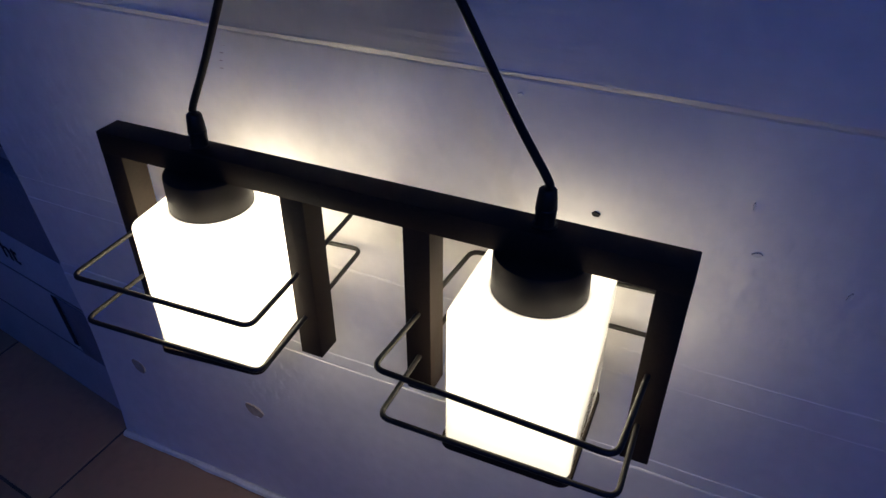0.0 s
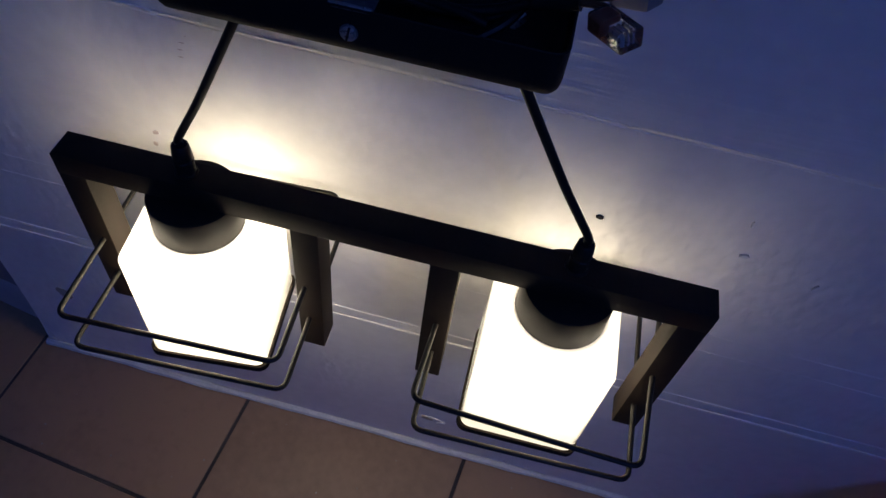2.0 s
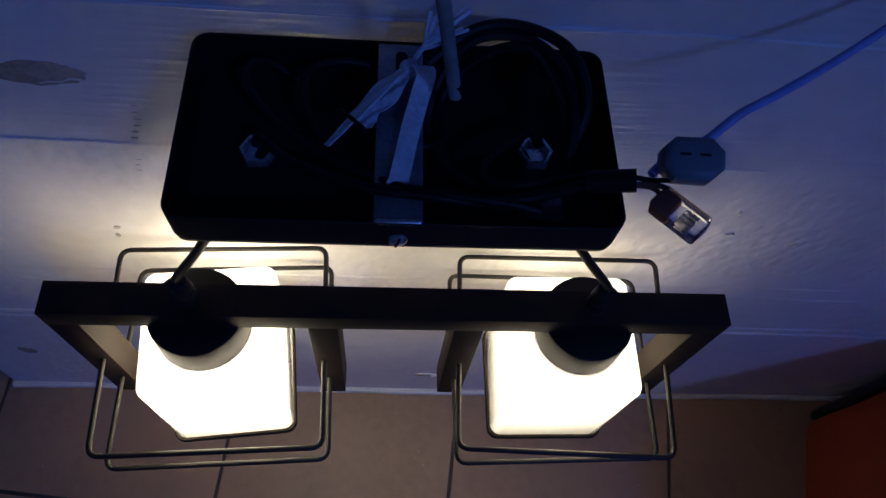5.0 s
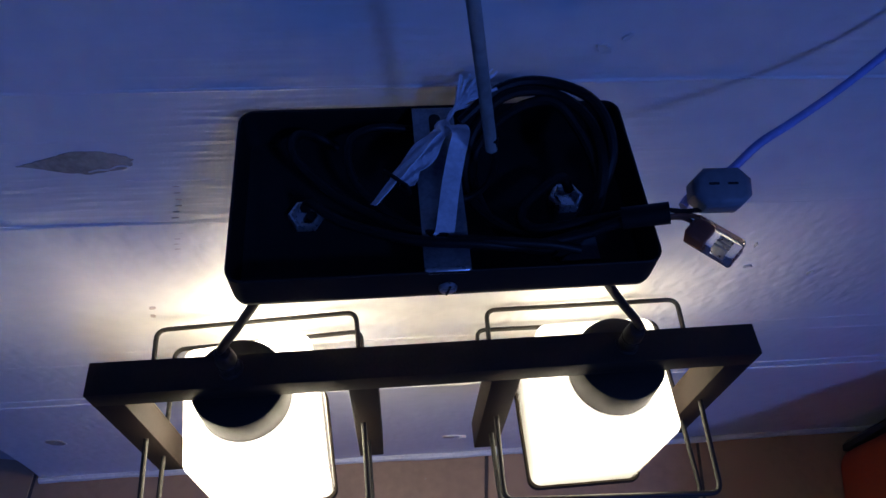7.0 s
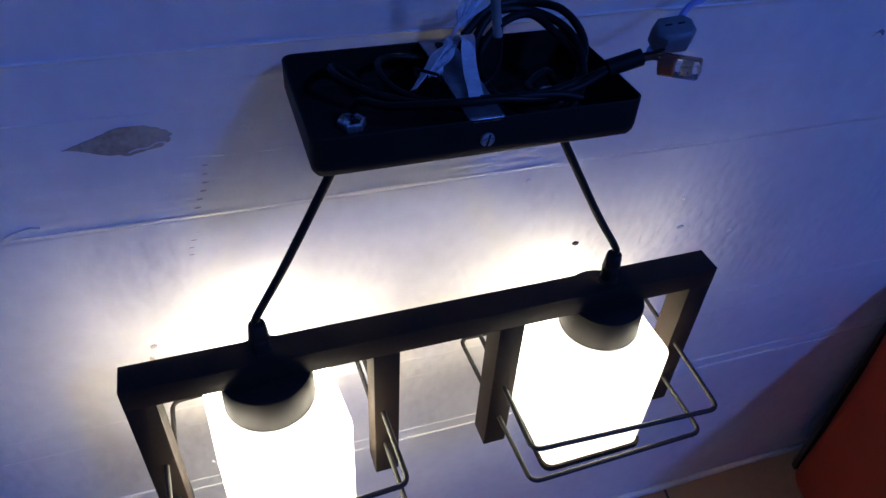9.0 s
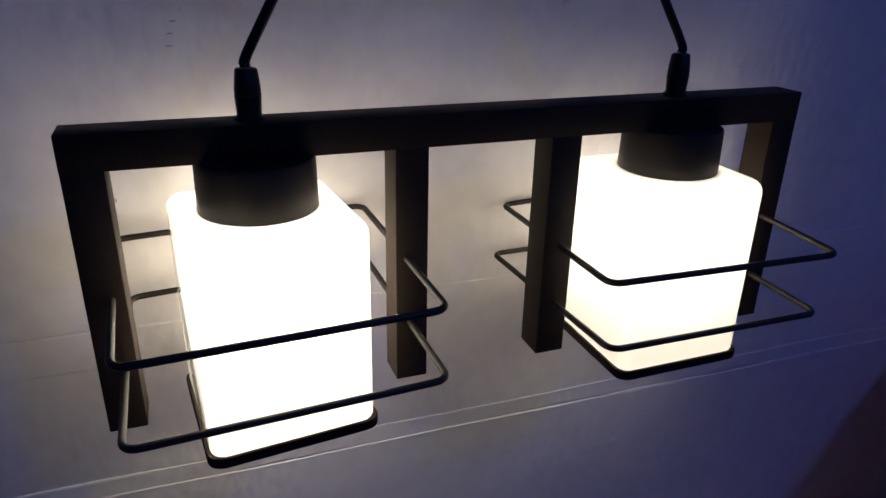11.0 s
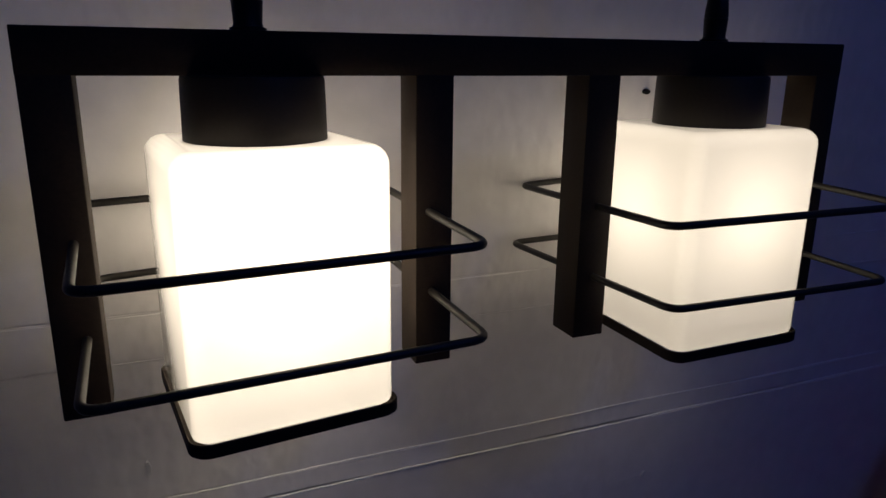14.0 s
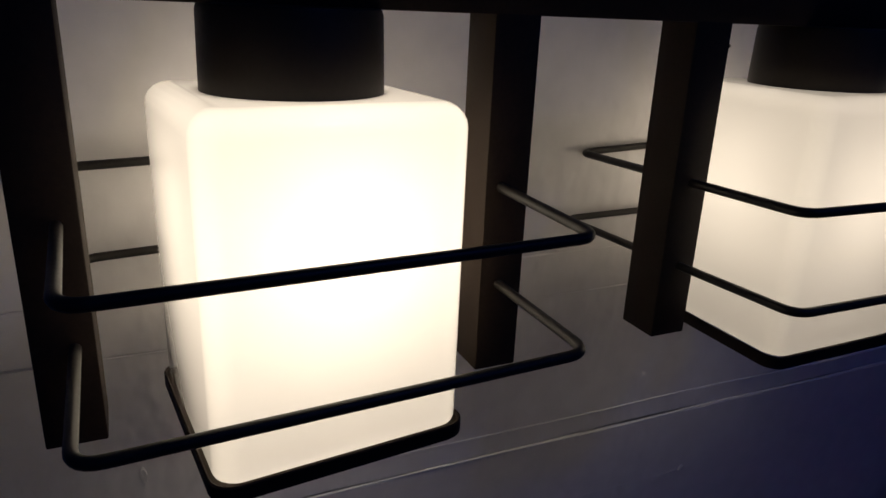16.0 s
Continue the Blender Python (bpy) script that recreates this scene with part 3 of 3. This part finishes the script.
for k, (dx, dy, dz) in enumerate(((0.0, 0.001, 0.001), (0.001, -0.0015, 0.0), (0.0, -0.001, -0.0015))):
    tip = (0.0955 - 0.001 * k, -0.0365 - 0.0022 * k, 0.2080 - 0.0028 * k)
    part("wire", tube(smooth_line([(0.0825 + dx, -0.0342 + dy, 0.2030 + dz), (0.089, -0.0352 - 0.001 * k, 0.2052 - 0.001 * k), tip], 6), 0.0010, n=7), RUBBER if k == 0 else COPPER, supply)


def connector_block():
    c = thing("connector_block", LAMP @ pose(0.1012, -0.0310, 0.2122, 22, -7, -7), "grey plastic cable connector with two slots", "connector")
    part("housing", soft_box(0.0112, 0.0080, -0.0070, 0.0070, 0.0048, 0.0034, 0.0034, steps=1), GREY_PLASTIC, c)
    for x in (-0.0035, 0.0035):
        # near-black bars on the housing imitate the shade in the slots
        part("slot", soft_box(0.0020, 0.0005, 0.0066, 0.00715, 0.0004, 0.0001, 0.0001, (x, 0.001)), HOLE_SHADE, c)
    return c


def clear_connector():
    c = thing("wire_connector", LAMP @ pose(0.0972, -0.0482, 0.2032, 10, -8, -50) @ Matrix.Scale(0.87, 4), "clear plastic push-in wire connector with an orange insert", "connector")
    part("insert", soft_box(0.0045, 0.0050, -0.0042, 0.0026, 0.0012, 0.0010, 0.0010, (-0.0066, 0)), ORANGE_INSERT, c, "orange insert")
    for y in (-0.0024, 0.0, 0.0024):
        part("contact", block(0.0016, 0.0080, y - 0.0006, y + 0.0006, -0.0030, 0.0014, 0.0002), ZINC, c)
    part("housing", soft_box(0.0120, 0.0060, -0.0048, 0.0046, 0.0016, 0.0012, 0.0012, (0.0004, 0)), CLEAR, c, "clear housing")
    return c


connector_block()
clear_connector()

blue = in_lamp("mains_cable", "pale blue cable running up along the wall", "cable")
inv = LAMP.inverted()
path = [inv @ Vector(p) for p in ((0.104, -0.086, 0.882), (0.121, -0.072, 0.881), (0.140, -0.060, 0.879), (0.164, -0.045, 0.880), (0.188, -0.030, 0.887), (0.206, -0.020, 0.905), (0.222, -0.014, 0.950), (0.234, -0.012, 1.02))]
path[0] = Vector((0.0895, -0.0315, 0.2035))
path[1:1] = [Vector((0.0930, -0.0280, 0.2045)), Vector((0.1010, -0.0230, 0.2060)), Vector((0.1100, -0.0200, 0.2105))]
path += [inv @ Vector(p) for p in ((0.236, -0.010, 1.12), (0.240, 0.2, 1.6), (0.24, 0.9, 3.447))]
part("sheath", tube(smooth_line(path, 10), 0.0018), BLUE_CABLE, blue)

hook = in_lamp("hanging_hook", "grey sleeved wire hook that holds the lamp up", "hook")
part("rod", tube([(0.0160, 0.0, 0.2060), (0.0028, 0.0, 0.2770), (-0.1500, 0.0, 1.0810), (-0.4757, 0.0, 2.7950)], 0.0026, n=12), GREY_SLEEVE, hook)
part("hook_end", tube(smooth_line([(0.0158, 0.0, 0.2130), (0.0168, 0.0, 0.2060), (0.0180, -0.001, 0.196), (0.0150, -0.004, 0.187), (0.0075, -0.006, 0.1815), (-0.002, -0.0062, 0.1825), (-0.014, -0.005, 0.1838)], 6), [0.0024 - 0.0009 * min(1, k / 9) for k in range(48)], n=8), RUBBER, hook)

ribbon = in_lamp("plastic_tie", "knotted white plastic ribbon tied round the strap", "tie")
part("band", strip(smooth_line([(-0.0010, 0.0247, 0.1915), (0.0030, 0.0215, 0.1975), (0.0054, 0.0160, 0.1990), (0.0030, 0.0080, 0.1945), (-0.0010, -0.0080, 0.1905), (-0.0045, -0.0257, 0.1875), (-0.0062, -0.0300, 0.1862)], 6), [0.0040, 0.0044, 0.005, 0.0055, 0.006] + [0.0078] * 40, 0.0005, wave=0.03), RIBBON, ribbon)
part("knot", soft_box(0.0034, 0.0034, -0.003, 0.003, 0.002, 0.002, 0.002), RIBBON, ribbon).matrix_local = pose(-0.0012, 0.0247, 0.1925, 20, 15, 30)
part("tail", strip(smooth_line([(-0.0020, 0.0245, 0.1925), (-0.0110, 0.0150, 0.1935), (-0.0229, 0.0014, 0.1890), (-0.0335, -0.0120, 0.1870)], 6), [0.003, 0.004, 0.006, 0.008] + [0.0085] * 9 + [0.0045] * 20, 0.0005, (0.6, -0.4, 0.5), 0.05), RIBBON, ribbon)
part("tail", strip(smooth_line([(-0.0030, 0.0235, 0.1930), (-0.0090, 0.0125, 0.1930), (-0.0165, 0.0030, 0.1895), (-0.0190, -0.0030, 0.1880)], 6), [0.004, 0.006, 0.009, 0.011] + [0.0115] * 7 + [0.008] * 20, 0.0004, (0.7, -0.3, 0.3), 0.09), RIBBON, ribbon)
part("binding", tube(fillet([(-0.0285, 0.0035, 0.1905), (-0.0185, -0.0060, 0.1905), (-0.0180, -0.0070, 0.1865), (-0.0280, 0.0025, 0.1865)], 0.0012, True), 0.0009, True, 7), RUBBER, ribbon, "thin black tie")
rnd = random.Random(4)
for k in range(17):
    tip = (0.012 + rnd.uniform(-0.007, 0.012), 0.036 + rnd.uniform(-0.007, 0.006), 0.208 + rnd.uniform(-0.006, 0.008))
    part("frayed_end", strip(smooth_line([(-0.0010, 0.0252, 0.1930), (0.004, 0.030, 0.1985 + rnd.uniform(-0.001, 0.002)), tip], 5), [0.0022, 0.002, 0.002] + [0.0014] * 12, 0.0003, (0.3, 0.2, 0.9), 0.1), RIBBON, ribbon)


# ---- beside the counter ----
def red_pouffe():
    """A soft-edged block that leans a little against the wall; a black slab behind it imitates shade."""
    seat = thing("pouffe", pose(0.667, -0.036, 0, 0, 0, -12), "orange-red fabric pouffe leaning on the counter, with a black slab for the shade behind", "pouffe")
    lean, high = Vector((-0.052, 0.012, 0)), 0.487
    rings = []
    marks = [(0.014 * (1 - math.sin(radians(15 * k))), 0.014 * (1 - math.cos(radians(15 * k)))) for k in range(7)]
    marks += [(0.0, high * f) for f in (0.1, 0.2, 0.3, 0.4, 0.5, 0.6, 0.7, 0.8, 0.9)]
    marks += [(0.030 * (1 - math.cos(radians(15 * k))), high - 0.030 * (1 - math.sin(radians(15 * k)))) for k in range(7)]
    for inset, z in marks:
        off = lean * (z / high)
        ring = []
        for x, y in rounded_rect(0.225 - inset, 0.23 - inset, 0.030, 9):
            fold = 0.0035 * noise.noise((x * 9, y * 9, z * 3.0)) + 0.0012 * noise.noise((x * 30, y * 30, z * 9))
            ring.append((0.225 + x * (1 + fold / 0.2) + off.x, -0.23 + y * (1 + fold / 0.2) + off.y, z))
        rings.append(ring)
    part("cushion", stack(rings), ORANGE, seat)
    # black slab added for the shade between cushion and wall
    back = []
    for z in (0.0, 0.12, 0.24, 0.36, 0.46):
        off, thick = lean * (z / high), 0.018 - 0.022 * z
        back.append([(0.012 + x + off.x, 0.001 + thick * y + off.y, z) for x, y in ((0, 0), (0.40, 0), (0.40, 1), (0.008, 1), (0, 0.5))])
    part("back_shade", stack(back), DARK_PLASTIC_AND_SHADE, seat, "black slab standing in for the shade behind the cushion", smooth=False)
    return seat


def carton():
    box = thing("carton", pose(-0.5125, 0.0145, 0, 0, 0, -9.0), "pale cardboard carton with printed letters standing on the floor", "carton")
    part("body", block(-0.46, 0.0, 0.0, 0.26, 0.0, 0.335, 0.002), CARTON, box)
    part("printed_band", block(-0.4605, 0.0005, -0.0012, 0.02, 0.338, 0.47, 0.001), CARTON_DARK, box, "dark printed upper flap")
    part("crease", block(-0.46, 0.0, -0.0010, 0.001, 0.2495, 0.2520, 0), TAPE, box, smooth=False)
    part("crease", block(-0.46, 0.0, -0.0010, 0.001, 0.1270, 0.1295, 0), TAPE, box, smooth=False)
    part("side_flap", block(-0.098, 0.0, -0.0030, -0.0012, 0.131, 0.2485, 0.0005), CARTON_DARK, box, "dark printed flap")
    # near-black block on the board, coloured as the shade in the slot
    cut = part("grip_slot", block(-0.006, 0.006, -0.0046, -0.0030, -0.052, 0.052, 0.001), HOLE_SHADE, box)
    cut.matrix_local = pose(-0.103, 0, 0.199, 0, 2, 0)
    curve = bpy.data.curves.new("letters", "FONT")
    curve.body, curve.size, curve.extrude = "ht", 0.052, 0.0004
    tmp = bpy.data.objects.new("letters", curve)
    scene.collection.objects.link(tmp)
    me = bpy.data.meshes.new_from_object(tmp.evaluated_get(bpy.context.evaluated_depsgraph_get()))
    bpy.data.objects.remove(tmp)
    me.materials.append(INK)
    letters = new("printed_letters", me)
    letters.parent = box
    letters.matrix_local = pose(-0.205, -0.0012, 0.280, 90, 0, 0)
    return box


def fabric_bag():
    bag = thing("fabric_bag", pose(-0.66, 0.16, 0.4725, 0, 0, -9), "dark blue fabric bag lying on the carton", "bag")
    bm = soft_box(0.135, 0.10, 0.0, 0.16, 0.05, 0.05, 0.02, steps=8)
    bmesh.ops.subdivide_edges(bm, edges=bm.edges[:], cuts=1, use_grid_fill=True)
    for v in bm.verts:
        v.co += Vector((noise.noise(v.co * 14), noise.noise(v.co * 14 + Vector((5, 0, 0))), 0)) * 0.008
        if v.co.z > 0.02:
            v.co.z += noise.noise(v.co * 16) * 0.01
    part("body", bm, BAG, bag)
    return bag


red_pouffe()
pen = thing("pen", pose(-0.121, 0.007, 0.9105, 0, 0, 2), "blue plastic pen lying on the granite worktop", "pen")
barrel = part("barrel", lathe([(0.001, 0.0), (0.0022, 0.004), (0.0036, 0.012), (0.0038, 0.11), (0.0030, 0.113)], 16), BLUE_PEN, pen)
barrel.matrix_local = pose(0, 0, 0.0038, -90, 0, 0)
carton()
fabric_bag()

# a few crumbs of dirt on the tiles
rnd = random.Random(11)
bm = bmesh.new()
for k in range(46):
    x, y = rnd.uniform(-0.5, 0.58), rnd.uniform(-0.34, -0.03)
    r = rnd.uniform(0.0006, 0.0018)
    made = bmesh.ops.create_icosphere(bm, subdivisions=1, radius=r)
    for v in made["verts"]:
        v.co = (x + v.co.x * rnd.uniform(0.7, 1.5), y + v.co.y * rnd.uniform(0.7, 1.5), 0.0006 + max(-0.0006, v.co.z * 0.6))
crumbs = part("crumbs", bm, PLASTER)
tagged(crumbs, "small pale crumbs of dirt scattered on the floor", "dirt", kind="stuff")

# ---- floor tiles, laid a little askew to the counter ----
floor = tagged(part("floor", block(-2.3, 3.0, -3.5, 1.7, -0.10, -0.0022, 0), GROUT, smooth=False), "brown ceramic tiled kitchen floor with dark joints", "floor", kind="structure")
PITCH, GAP, TURN = 0.3335, 0.0052, radians(-6.3)
tile_bm = soft_box((PITCH - GAP) / 2, (PITCH - GAP) / 2, -0.006, 0.0, 0.002, 0.0012, 0.0002, steps=1)
tile_me = bpy.data.meshes.new("tile")
bmesh.ops.recalc_face_normals(tile_bm, faces=tile_bm.faces)
tile_bm.to_mesh(tile_me)
tile_bm.free()
tile_me.materials.append(TILE)
for i in range(-9, 12):
    for j in range(-12, 9):
        u, v = (i + 0.5) * PITCH, (j + 0.5) * PITCH
        x = -0.2435 + u * math.cos(TURN) - v * math.sin(TURN)
        y = -0.1880 + u * math.sin(TURN) + v * math.cos(TURN)
        if -2.22 < x < 2.92 and -3.42 < y < 1.62:
            tile = new("tile", tile_me)
            tile.parent = floor
            tile.matrix_local = pose(x, y, 0.0002 * noise.noise((i * 3.1, j * 1.7, 0)), 0.05 * noise.noise((i, j, 4.0)), 0.05 * noise.noise((i, j, 8.0)), math.degrees(TURN))
